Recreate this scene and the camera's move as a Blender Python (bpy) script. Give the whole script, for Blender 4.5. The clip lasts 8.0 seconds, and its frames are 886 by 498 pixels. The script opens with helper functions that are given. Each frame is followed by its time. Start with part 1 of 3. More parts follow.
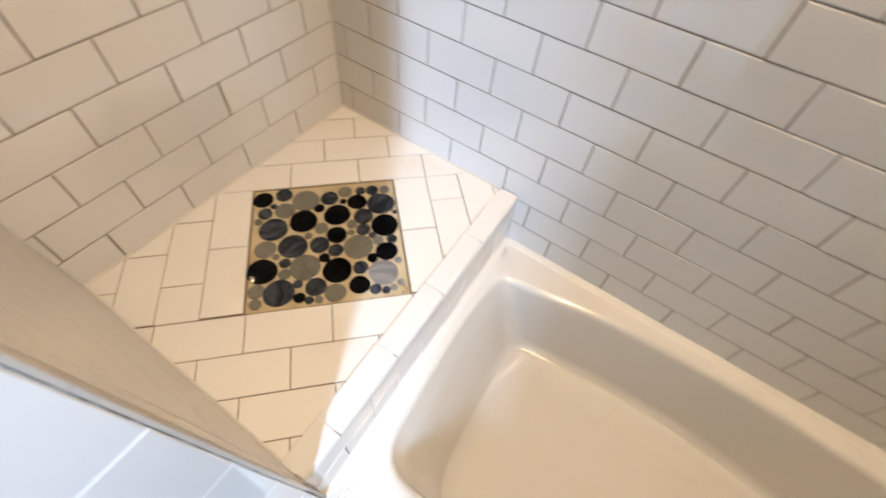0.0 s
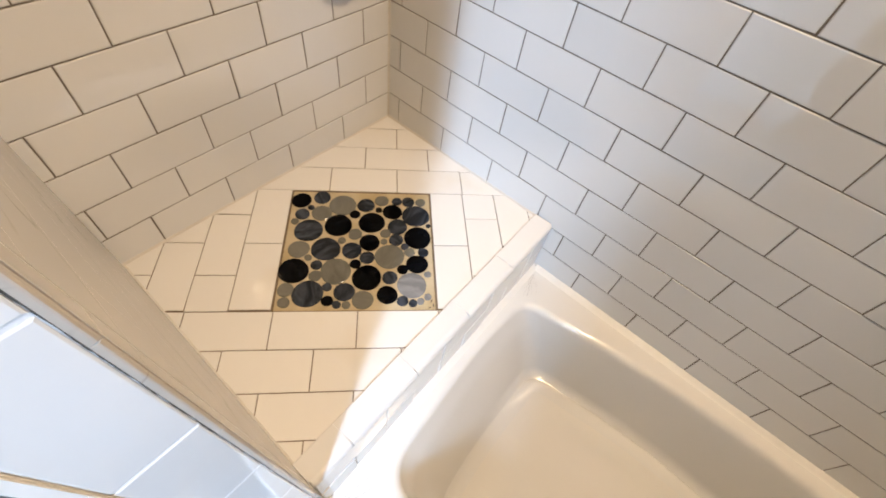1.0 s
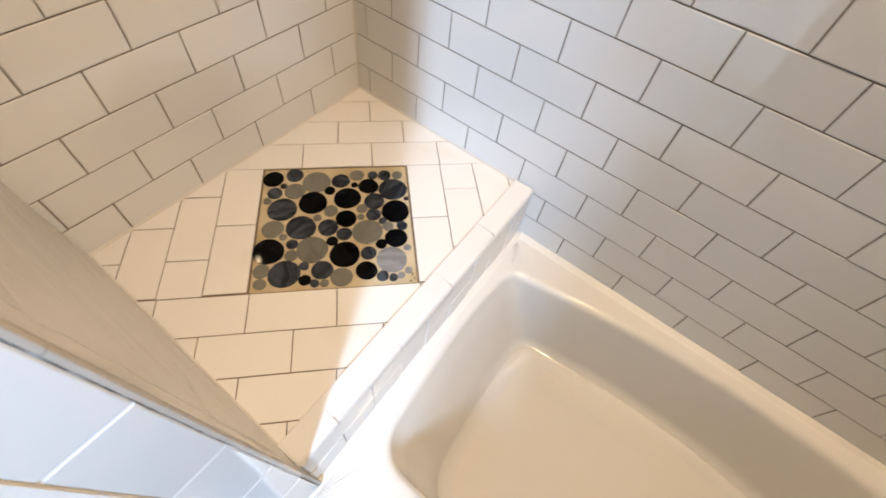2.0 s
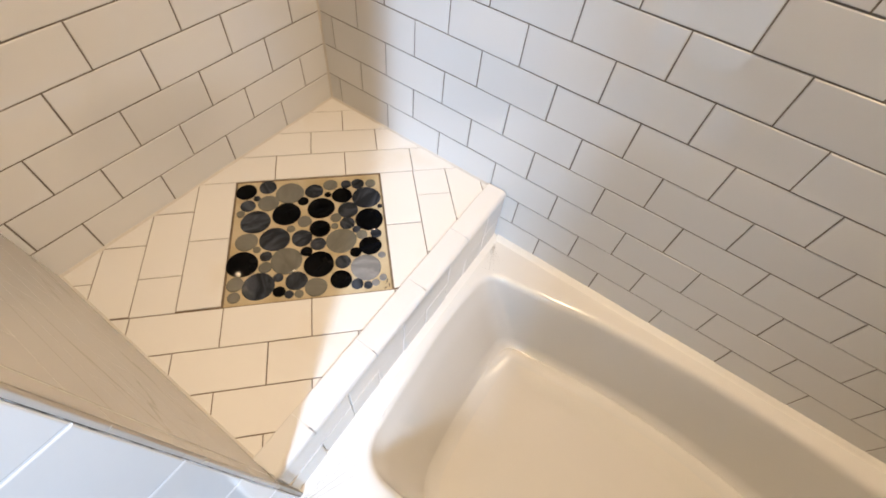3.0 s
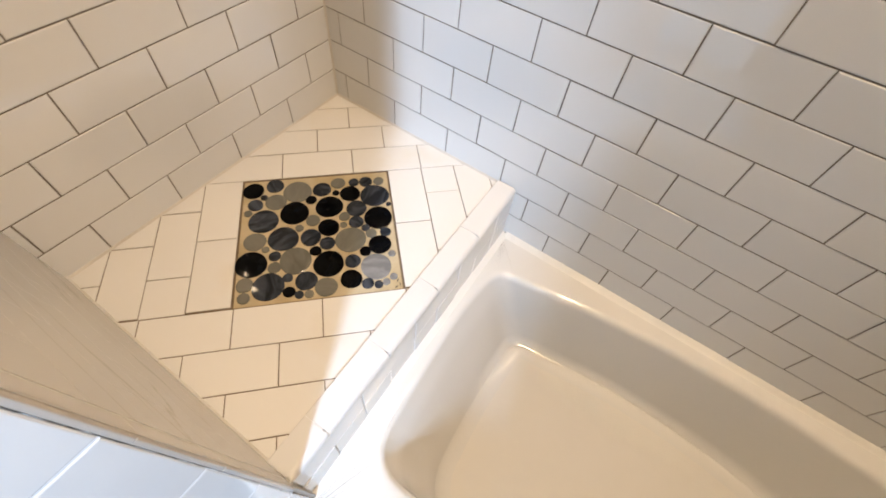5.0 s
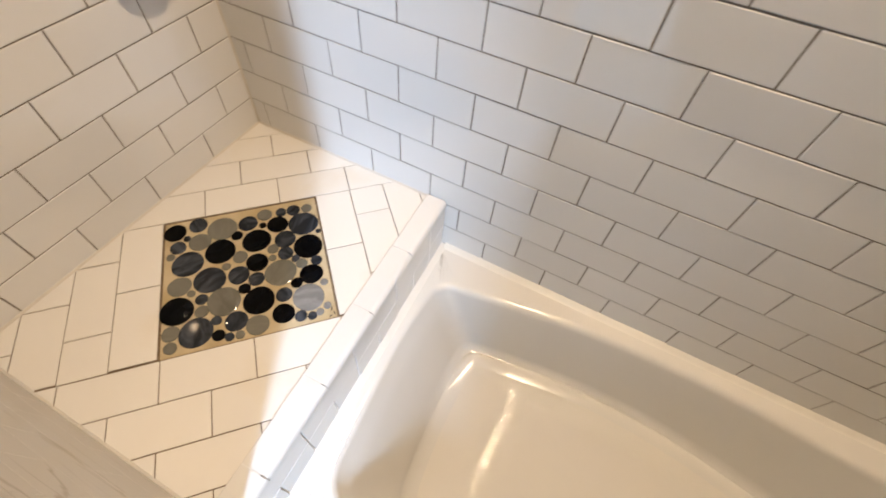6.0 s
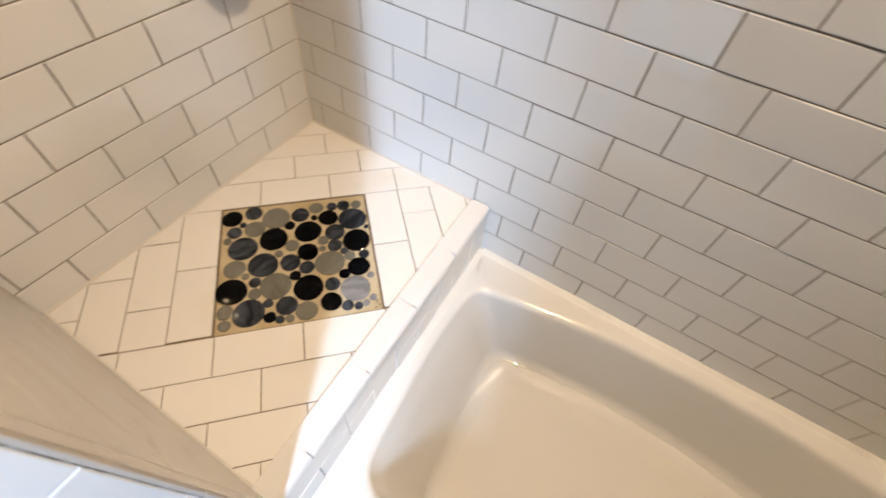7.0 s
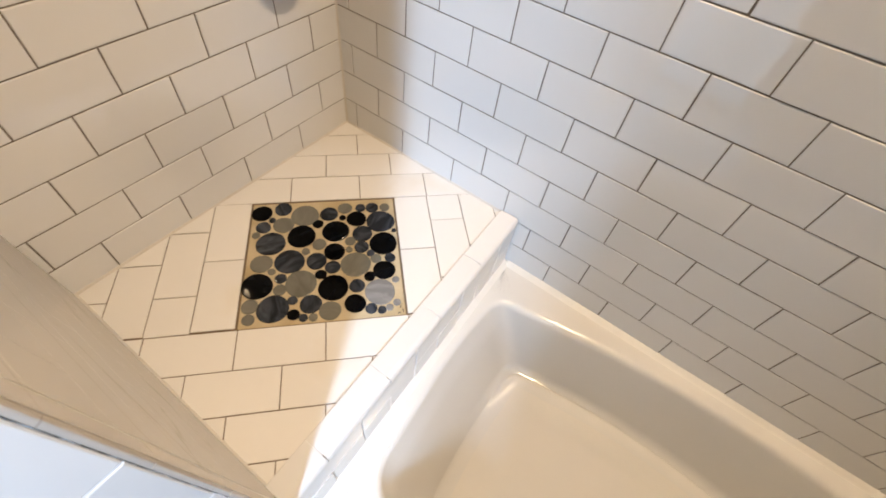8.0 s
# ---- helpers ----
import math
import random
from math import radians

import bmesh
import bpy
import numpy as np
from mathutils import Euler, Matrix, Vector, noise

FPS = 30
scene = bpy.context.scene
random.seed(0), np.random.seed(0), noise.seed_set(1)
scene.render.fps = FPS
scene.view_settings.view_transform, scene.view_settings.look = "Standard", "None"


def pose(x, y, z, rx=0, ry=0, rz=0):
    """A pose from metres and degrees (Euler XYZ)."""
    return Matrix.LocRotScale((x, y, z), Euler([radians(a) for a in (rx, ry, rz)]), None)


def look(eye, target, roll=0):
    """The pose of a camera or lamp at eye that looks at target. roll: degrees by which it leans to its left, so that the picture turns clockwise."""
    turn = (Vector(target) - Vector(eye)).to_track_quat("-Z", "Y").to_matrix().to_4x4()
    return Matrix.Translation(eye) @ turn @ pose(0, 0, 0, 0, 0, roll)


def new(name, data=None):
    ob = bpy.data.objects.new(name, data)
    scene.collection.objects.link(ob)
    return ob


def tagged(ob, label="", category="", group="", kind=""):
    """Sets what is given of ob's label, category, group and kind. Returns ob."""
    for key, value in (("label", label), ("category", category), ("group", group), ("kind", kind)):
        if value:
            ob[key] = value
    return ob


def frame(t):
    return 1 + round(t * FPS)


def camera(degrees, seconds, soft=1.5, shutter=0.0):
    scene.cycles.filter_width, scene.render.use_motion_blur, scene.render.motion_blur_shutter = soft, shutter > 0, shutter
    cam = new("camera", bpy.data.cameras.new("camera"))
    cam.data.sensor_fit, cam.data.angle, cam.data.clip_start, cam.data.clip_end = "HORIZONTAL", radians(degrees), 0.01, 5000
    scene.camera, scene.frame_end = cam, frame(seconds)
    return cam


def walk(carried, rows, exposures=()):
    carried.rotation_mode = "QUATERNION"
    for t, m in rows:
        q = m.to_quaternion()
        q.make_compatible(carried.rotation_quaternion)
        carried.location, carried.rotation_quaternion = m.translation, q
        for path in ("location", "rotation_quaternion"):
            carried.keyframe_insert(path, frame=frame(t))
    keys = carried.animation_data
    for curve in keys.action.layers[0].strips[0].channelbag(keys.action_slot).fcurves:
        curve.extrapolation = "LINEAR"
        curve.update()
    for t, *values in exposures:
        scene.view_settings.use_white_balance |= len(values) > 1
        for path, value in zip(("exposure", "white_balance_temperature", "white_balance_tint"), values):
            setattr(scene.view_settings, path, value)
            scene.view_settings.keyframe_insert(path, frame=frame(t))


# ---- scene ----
# A tiled shower platform beside a bathtub. x runs along the back wall, y away from the tub's front,
# z is 0 on the shower floor; the bathroom floor lies 0.63 m lower.
cam = camera(90.95, 8.0, soft=1.8, shutter=0.5)
ROWS = [
    (0.0, 0.7401, -0.6871, 0.7455, 29.24, -54.55, 6.82),
    (0.2, 0.7141, -0.7008, 0.7567, 31.71, -53.67, 8.36),
    (0.5, 0.7093, -0.7044, 0.7515, 33.70, -52.99, 9.00),
    (1.0, 0.7093, -0.7015, 0.7480, 33.06, -53.07, 10.44),
    (1.2, 0.7030, -0.7062, 0.7357, 32.11, -53.95, 11.07),
    (1.5, 0.7113, -0.7006, 0.7363, 32.42, -54.34, 9.89),
    (2.0, 0.7333, -0.6841, 0.7216, 30.78, -55.48, 8.85),
    (2.2, 0.7450, -0.6731, 0.7244, 29.26, -55.53, 9.29),
    (3.3, 0.7650, -0.6630, 0.7330, 30.14, -54.71, 6.73),
    (3.5, 0.7513, -0.6666, 0.7303, 30.91, -55.17, 6.17),
    (4.0, 0.7615, -0.6728, 0.7506, 30.54, -54.09, 7.07),
    (4.2, 0.7508, -0.6734, 0.7531, 30.42, -55.04, 7.39),
    (5.3, 0.7414, -0.6590, 0.7198, 27.66, -55.44, 7.36),
    (5.5, 0.7564, -0.6376, 0.7293, 25.96, -55.29, 7.67),
    (6.0, 0.7942, -0.6016, 0.7503, 22.81, -54.87, 5.99),
    (6.5, 0.8307, -0.6096, 0.7687, 19.84, -52.89, 6.86),
    (6.8, 0.7881, -0.6516, 0.7477, 23.10, -52.45, 7.22),
    (7.0, 0.7621, -0.6658, 0.7508, 26.59, -53.09, 6.92),
    (7.5, 0.7320, -0.6845, 0.7494, 30.98, -53.16, 7.49),
    (8.0, 0.7310, -0.6751, 0.7452, 29.35, -52.54, 8.94),
]
walk(cam, [(t, pose(x, y, z, 90 + pitch, 0, yaw) @ pose(0, 0, 0, 0, 0, roll)) for t, x, y, z, yaw, pitch, roll in ROWS],
     [(0.0, 0.0), (8.0, 0.0)])

# ---- plan ----
CEIL, GROUND = 1.82, -0.63
TILE_L, TILE_H = 0.1545, 0.0761          # pitch of the wall tiles
NORTH_L = 0.1525
ROW_Z, JOINT_X, JOINT_D = 0.0721, 0.4942, 0.4625
GAP = 0.0021
PART_IN, PART_T, PART_END = -0.702, 0.066, 0.573
PART_M = pose(0, PART_IN, 0, 2.04, 0, 0)   # the partition is a little out of plumb
LEDGE = pose(0.490, 0, 0, 0, 0, 1.95)     # the ledge's edge is not quite square to the back wall
LEDGE_W = 0.049
RIM = -0.152
STUB, SOUTH = 1.106, -1.45              # an added, unseen wall stub screens the far end of the bathtub from the beam
FAR = -2.12
LAMP = (0.97, -0.195, CEIL - 0.012)

# ---- light ----
world = bpy.data.worlds.new("world")
scene.world = world
world.use_nodes = True
sky = world.node_tree.nodes.new("ShaderNodeTexSky")
sky.sky_type, sky.sun_disc, sky.sun_elevation, sky.sun_rotation = "NISHITA", False, radians(40), radians(160)
world.node_tree.links.new(sky.outputs[0], world.node_tree.nodes["Background"].inputs[0])
world.node_tree.nodes["Background"].inputs[1].default_value = 0.1


def lamp(name, size, size_y, power, colour, m, shape="RECTANGLE", spread=180):
    data = bpy.data.lights.new(name, "AREA")
    data.shape, data.size, data.size_y, data.energy, data.color, data.spread = shape, size, size_y, power, colour, radians(spread)
    ob = new(name, data)
    ob.matrix_world = m
    return ob


WIN_X, WIN_Z0, WIN_Z1, WIN_W = 1.322, 0.88, 1.52, 0.15
# extent of an added, unseen opening that holds the bluish fill
FILL_X0, FILL_X1, FILL_TOP = 0.26, 0.92, 1.40
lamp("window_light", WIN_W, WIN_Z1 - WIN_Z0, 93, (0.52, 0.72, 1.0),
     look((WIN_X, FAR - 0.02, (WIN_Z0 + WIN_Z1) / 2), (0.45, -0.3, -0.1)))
# added fill lamp: cools and brightens the back wall and its reflections
lamp("blue_fill_light", FILL_X1 - FILL_X0, FILL_TOP - GROUND - 0.04, 6.2, (0.44, 0.69, 1.0),
     look(((FILL_X0 + FILL_X1) / 2, FAR - 0.02, (FILL_TOP + GROUND) / 2), ((FILL_X0 + FILL_X1) / 2, 0.0, (FILL_TOP + GROUND) / 2)))
lamp("recessed_light", 0.066, 0.066, 19.0, (1.0, 0.732, 0.468), look(LAMP, (LAMP[0], LAMP[1], 0)), "DISK", 150)


# ---- materials ----
def material(name, colour, rough=0.5, metal=0.0, spec=0.5, vary=0.06, scale=8.0, bump=0.0, bump_scale=40.0,
             wave=0.0, wave_scale=6.0, per_object=0.0, stain=None, stain_scale=3.0, stain_at=0.6, coat=0.0, rough_vary=0.0):
    mat = bpy.data.materials.new(name)
    mat.use_nodes = True
    nt = mat.node_tree
    n, link = nt.nodes, nt.links.new
    b = n["Principled BSDF"]
    b.inputs["Roughness"].default_value = rough
    b.inputs["Metallic"].default_value = metal
    b.inputs["Specular IOR Level"].default_value = spec
    b.inputs["Coat Weight"].default_value = coat
    co = n.new("ShaderNodeNewGeometry").outputs["Position"]

    def noise_at(s, detail=3.0):
        t = n.new("ShaderNodeTexNoise")
        t.inputs["Scale"].default_value, t.inputs["Detail"].default_value = s, detail
        link(co, t.inputs["Vector"])
        return t.outputs["Fac"]

    def mix(fac, a, c, blend="MIX"):
        m = n.new("ShaderNodeMix")
        m.data_type, m.blend_type = "RGBA", blend
        for k, v in ((0, fac), (6, a), (7, c)):
            if hasattr(v, "links"):
                link(v, m.inputs[k])
            else:
                m.inputs[k].default_value = v
        return m.outputs[2]

    dark = (*[c * (1 - vary) for c in colour], 1)
    light = (*[min(1, c * (1 + vary)) for c in colour], 1)
    out = mix(noise_at(scale), dark, light)
    fine = n.new("ShaderNodeMapRange")
    fine.inputs["To Min"].default_value, fine.inputs["To Max"].default_value = 1 - vary * 0.5, 1 + vary * 0.5
    link(noise_at(scale * 14, 5.0), fine.inputs["Value"])
    out = mix(1.0, out, fine.outputs[0], "MULTIPLY")
    if stain:
        ramp = n.new("ShaderNodeMapRange")
        ramp.inputs["From Min"].default_value, ramp.inputs["From Max"].default_value = stain_at - 0.12, stain_at + 0.12
        link(noise_at(stain_scale, 6.0), ramp.inputs["Value"])
        out = mix(ramp.outputs[0], out, (*stain, 1))
    if per_object:
        info = n.new("ShaderNodeObjectInfo")
        r = n.new("ShaderNodeMapRange")
        r.inputs["To Min"].default_value, r.inputs["To Max"].default_value = 1 - per_object, 1
        link(info.outputs["Random"], r.inputs["Value"])
        out = mix(1.0, out, r.outputs[0], "MULTIPLY")
    link(out, b.inputs["Base Color"])
    if rough_vary:
        r = n.new("ShaderNodeMapRange")
        r.inputs["To Min"].default_value, r.inputs["To Max"].default_value = max(0.02, rough - rough_vary), rough + rough_vary
        link(noise_at(scale * 2, 4.0), r.inputs["Value"])
        link(r.outputs[0], b.inputs["Roughness"])
    last = None
    for strength, s, dist in ((wave, wave_scale, 0.004), (bump, bump_scale, 0.0008)):
        if strength:
            bu = n.new("ShaderNodeBump")
            bu.inputs["Strength"].default_value, bu.inputs["Distance"].default_value = strength, dist
            link(noise_at(s, 2.0), bu.inputs["Height"])
            if last:
                link(last, bu.inputs["Normal"])
            last = bu.outputs["Normal"]
    if last:
        link(last, b.inputs["Normal"])
    return mat


def streaked(name, dark, light, per_object=0.3, rough=0.1, spec=0.4):
    """Polished glass-like stone with cloudy streaks."""
    mat = material(name, dark, rough, spec=spec, vary=0.1, per_object=per_object)
    nt = mat.node_tree
    n, link = nt.nodes, nt.links.new
    b = n["Principled BSDF"]
    place = n.new("ShaderNodeTexCoord")
    info = n.new("ShaderNodeObjectInfo")
    shift = n.new("ShaderNodeVectorMath")
    shift.operation = "MULTIPLY_ADD"
    link(info.outputs["Random"], shift.inputs[0])
    shift.inputs[1].default_value = (7.0, 3.0, 0.0)
    link(place.outputs["Object"], shift.inputs[2])
    turn = n.new("ShaderNodeMapping")
    turn.inputs["Rotation"].default_value = (0, 0, radians(-25))
    turn.inputs["Scale"].default_value = (55, 20, 20)
    link(shift.outputs[0], turn.inputs["Vector"])
    t = n.new("ShaderNodeTexNoise")
    t.inputs["Scale"].default_value, t.inputs["Detail"].default_value, t.inputs["Distortion"].default_value = 1.0, 4.0, 0.8
    link(turn.outputs[0], t.inputs["Vector"])
    r = n.new("ShaderNodeMapRange")
    r.inputs["From Min"].default_value, r.inputs["From Max"].default_value = 0.40, 0.85
    link(t.outputs["Fac"], r.inputs["Value"])
    m = n.new("ShaderNodeMix")
    m.data_type = "RGBA"
    link(r.outputs[0], m.inputs[0])
    link(b.inputs["Base Color"].links[0].from_socket, m.inputs[6])
    m.inputs[7].default_value = (*light, 1)
    link(m.outputs[2], b.inputs["Base Color"])
    return mat


M_TILE = material("glazed_white_tile", (0.72, 0.72, 0.715), 0.035, spec=0.85, vary=0.015, scale=5, wave=0.22, wave_scale=12, bump=0.015, bump_scale=120, per_object=0.05, rough_vary=0.012)
M_EDGE_TILE = material("rounded_white_edge_tile", (0.72, 0.72, 0.715), 0.17, spec=0.5, vary=0.015, scale=5, wave=0.16, wave_scale=10, bump=0.015, bump_scale=120, per_object=0.05, rough_vary=0.03)
# even beige, darker than the white wall tile
M_SATIN_TILE = material("beige_cladding", (0.47, 0.435, 0.39), 0.26, vary=0.006, scale=3)
def fine_lined(mat, colour, scale=6.0, width=0.012, amount=0.5):
    """Adds thin wandering lines of another colour, broken up in patches."""
    nt = mat.node_tree
    n, link = nt.nodes, nt.links.new
    b = n["Principled BSDF"]
    squeeze = n.new("ShaderNodeVectorMath")
    squeeze.operation = "MULTIPLY"
    link(n.new("ShaderNodeNewGeometry").outputs["Position"], squeeze.inputs[0])
    squeeze.inputs[1].default_value = (0.17, 1.0, 1.0)
    co = squeeze.outputs[0]
    warp = n.new("ShaderNodeTexNoise")
    warp.inputs["Scale"].default_value, warp.inputs["Detail"].default_value = scale * 1.5, 4.0
    link(co, warp.inputs["Vector"])
    add = n.new("ShaderNodeVectorMath")
    add.operation = "MULTIPLY_ADD"
    link(warp.outputs["Color"], add.inputs[0])
    add.inputs[1].default_value = (0.035, 0.035, 0.035)
    link(co, add.inputs[2])
    cell = n.new("ShaderNodeTexVoronoi")
    cell.feature = "DISTANCE_TO_EDGE"
    cell.inputs["Scale"].default_value = scale
    link(add.outputs[0], cell.inputs["Vector"])
    line = n.new("ShaderNodeMapRange")
    line.inputs["From Min"].default_value, line.inputs["From Max"].default_value = 0.0, width * scale * 0.5
    line.inputs["To Min"].default_value, line.inputs["To Max"].default_value = amount, 0.0
    link(cell.outputs["Distance"], line.inputs["Value"])
    patch = n.new("ShaderNodeTexNoise")
    patch.inputs["Scale"].default_value = scale * 1.3
    link(co, patch.inputs["Vector"])
    gate = n.new("ShaderNodeMapRange")
    gate.inputs["From Min"].default_value, gate.inputs["From Max"].default_value = 0.47, 0.58
    link(patch.outputs["Fac"], gate.inputs["Value"])
    both = n.new("ShaderNodeMath")
    both.operation = "MULTIPLY"
    link(line.outputs[0], both.inputs[0])
    link(gate.outputs[0], both.inputs[1])
    m = n.new("ShaderNodeMix")
    m.data_type = "RGBA"
    link(both.outputs[0], m.inputs[0])
    link(b.inputs["Base Color"].links[0].from_socket, m.inputs[6])
    m.inputs[7].default_value = (*colour, 1)
    link(m.outputs[2], b.inputs["Base Color"])


# thin darker lines over the partition's beige
fine_lined(M_SATIN_TILE, (0.22, 0.19, 0.155), 16.0, 0.0026, 0.5)
M_FLOOR_TILE = material("satin_white_floor_tile", (0.75, 0.735, 0.705), 0.055, vary=0.02, scale=6, wave=0.06, wave_scale=14, bump=0.03, bump_scale=220, per_object=0.03, stain=(0.70, 0.65, 0.56), stain_scale=5, stain_at=0.72, rough_vary=0.02)
M_GROUT = material("grey_brown_grout", (0.17, 0.147, 0.12), 0.9, vary=0.25, scale=30, bump=0.6, bump_scale=500, spec=0.2)
M_FLOOR_GROUT = material("brown_floor_grout", (0.155, 0.115, 0.075), 0.9, vary=0.3, scale=25, bump=0.6, bump_scale=500, spec=0.2)
M_WHITE_GROUT = material("white_grout", (0.72, 0.73, 0.74), 0.8, vary=0.08, scale=25, bump=0.4, bump_scale=400, spec=0.2)
M_SOFT_GROUT = material("light_beige_grout", (0.42, 0.39, 0.34), 0.6, vary=0.12, scale=25, bump=0.4, bump_scale=400, spec=0.2)
M_TAN_GROUT = material("tan_sanded_grout", (0.50, 0.42, 0.28), 0.85, vary=0.15, scale=30, bump=0.8, bump_scale=600, spec=0.2, stain=(0.40, 0.31, 0.17), stain_scale=11, stain_at=0.58)
M_CAULK = material("white_caulk", (0.74, 0.73, 0.70), 0.45, vary=0.05, scale=20, bump=0.2, bump_scale=120)
M_BEAD = material("pale_grout_bead", (0.60, 0.57, 0.52), 0.6, vary=0.08, scale=20, bump=0.3, bump_scale=150, spec=0.3)
M_DIRTY = material("dark_open_joint", (0.10, 0.085, 0.07), 0.9, vary=0.5, scale=90, bump=1.0, bump_scale=300, spec=0.1)
M_TUB = material("white_enamel", (0.69, 0.685, 0.665), 0.16, vary=0.012, scale=3, wave=0.05, wave_scale=5, bump=0.03, bump_scale=90, coat=0.3, rough_vary=0.05)
M_TUB_FLOOR = material("worn_enamel", (0.68, 0.665, 0.63), 0.03, spec=0.02, vary=0.01, scale=5, wave=0.12, wave_scale=30, bump=0.16, bump_scale=90)
M_BLACK = streaked("black_glass_pebble", (0.001, 0.001, 0.0013), (0.004, 0.005, 0.007), 0.4, 0.05, 0.08)
M_SLATE = streaked("slate_grey_pebble", (0.016, 0.019, 0.026), (0.075, 0.088, 0.112), 0.45, 0.05, 0.22)
M_TAUPE = streaked("taupe_pebble", (0.150, 0.146, 0.120), (0.185, 0.178, 0.148), 0.3, 0.18)
M_PALE = streaked("pale_grey_pebble", (0.20, 0.20, 0.20), (0.29, 0.29, 0.29), 0.2, 0.18)
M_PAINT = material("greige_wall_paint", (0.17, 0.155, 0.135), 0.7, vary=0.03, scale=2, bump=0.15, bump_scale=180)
M_CEIL = material("white_ceiling_paint", (0.82, 0.81, 0.78), 0.85, vary=0.02, scale=2, bump=0.15, bump_scale=140)
M_ROOM_FLOOR = material("white_room_floor", (0.70, 0.69, 0.67), 0.35, vary=0.12, scale=3, bump=0.2, bump_scale=60)
M_METAL = material("brushed_nickel", (0.22, 0.205, 0.185), 0.40, metal=1.0, vary=0.05, scale=30, bump=0.1, bump_scale=200)
M_FRAME = material("white_gloss_paint", (0.8, 0.8, 0.78), 0.35, vary=0.03, scale=6, bump=0.1, bump_scale=90)
M_GLASS = bpy.data.materials.new("clear_glass")
M_GLASS.use_nodes = True
gb = M_GLASS.node_tree.nodes["Principled BSDF"]
gb.inputs["Transmission Weight"].default_value, gb.inputs["Roughness"].default_value, gb.inputs["IOR"].default_value = 1.0, 0.0, 1.45
M_GLOW = bpy.data.materials.new("lamp_diffuser")
M_GLOW.use_nodes = True
gb = M_GLOW.node_tree.nodes["Principled BSDF"]
gb.inputs["Emission Color"].default_value, gb.inputs["Emission Strength"].default_value = (1.0, 0.78, 0.5, 1), 6.0


# ---- builders ----
def mesh_of(name, bm, mat, smooth=False):
    bmesh.ops.recalc_face_normals(bm, faces=bm.faces)
    me = bpy.data.meshes.new(name)
    for f in bm.faces:
        f.smooth = smooth
    bm.to_mesh(me)
    bm.free()
    if mat:
        me.materials.append(mat)
    return me


def thing(name, bm, mat, label="", category="", kind="", smooth=False, m=None, group=""):
    ob = new(name, mesh_of(name, bm, mat, smooth) if bm else None)
    if m:
        ob.matrix_world = m
    return tagged(ob, label, category, group, kind)


def part(name, bm, mat, parent, label="", smooth=False, m=None, kind=""):
    data = bm if isinstance(bm, bpy.types.Mesh) else mesh_of(name, bm, mat, smooth)
    ob = new(name, data)
    ob.parent = parent
    if m:
        ob.matrix_basis = m
    return tagged(ob, label, kind=kind)


def box(x0, x1, y0, y1, z0, z1, bm=None, bevel=0.0):
    bm = bm or bmesh.new()
    r = bmesh.ops.create_cube(bm, size=1)
    vs = r["verts"]
    bmesh.ops.transform(bm, verts=vs, matrix=Matrix.Translation(((x0 + x1) / 2, (y0 + y1) / 2, (z0 + z1) / 2)) @ Matrix.Diagonal((x1 - x0, y1 - y0, z1 - z0, 1)))
    if bevel:
        es = list({e for v in vs for e in v.link_edges})
        bmesh.ops.bevel(bm, geom=es, offset=bevel, segments=2, affect="EDGES")
    return bm


def inset(poly, d):
    """A convex polygon (counter-clockwise) with every edge moved in by d."""
    k, lines = len(poly), []
    for i in range(k):
        (ax, ay), (bx, by) = poly[i], poly[(i + 1) % k]
        L = math.hypot(bx - ax, by - ay)
        nx, ny = -(by - ay) / L, (bx - ax) / L
        lines.append((nx, ny, nx * ax + ny * ay + d))
    out = []
    for i in range(k):
        a, b, c = lines[i - 1]
        e, f, g = lines[i]
        det = a * f - b * e
        if abs(det) < 1e-4:
            p = poly[i]
            out.append((p[0] + e * d, p[1] + f * d))
        else:
            out.append(((c * f - b * g) / det, (a * g - c * e) / det))
    return out


def clip(poly, a, b):
    """The piece of a convex polygon on the left of the line from a to b."""
    side = lambda p: (b[0] - a[0]) * (p[1] - a[1]) - (b[1] - a[1]) * (p[0] - a[0])
    out = []
    for i, p in enumerate(poly):
        q = poly[(i + 1) % len(poly)]
        sp, sq = side(p), side(q)
        if sp >= 0:
            out.append(p)
        if (sp >= 0) != (sq >= 0):
            t = sp / (sp - sq)
            out.append((p[0] + t * (q[0] - p[0]), p[1] + t * (q[1] - p[1])))
    clean = []
    for p in out:
        if not clean or math.dist(p, clean[-1]) > 1e-4:
            clean.append(p)
    if len(clean) > 1 and math.dist(clean[0], clean[-1]) < 1e-4:
        clean.pop()
    return clean


def area(poly):
    return 0.5 * sum(p[0] * q[1] - q[0] * p[1] for p, q in zip(poly, poly[1:] + poly[:1]))


def slab(poly, top=0.0, thick=0.006, soft=0.0012, bm=None):
    """A tile: a flat convex polygon in x and y with a softened upper edge; z is its face."""
    bm = bm or bmesh.new()
    rings = [(poly, top - thick), (poly, top - soft), (inset(poly, soft * 0.35), top - soft * 0.3), (inset(poly, soft * 1.3), top)]
    vr = [[bm.verts.new((x, y, z)) for x, y in p] for p, z in rings]
    k = len(poly)
    for lo, hi in zip(vr, vr[1:]):
        for i in range(k):
            bm.faces.new((lo[i], lo[(i + 1) % k], hi[(i + 1) % k], hi[i]))
    bm.faces.new(vr[-1])
    bm.faces.new(vr[0][::-1])
    return bm


def rect(x0, x1, y0, y1):
    return [(x0, y0), (x1, y0), (x1, y1), (x0, y1)]


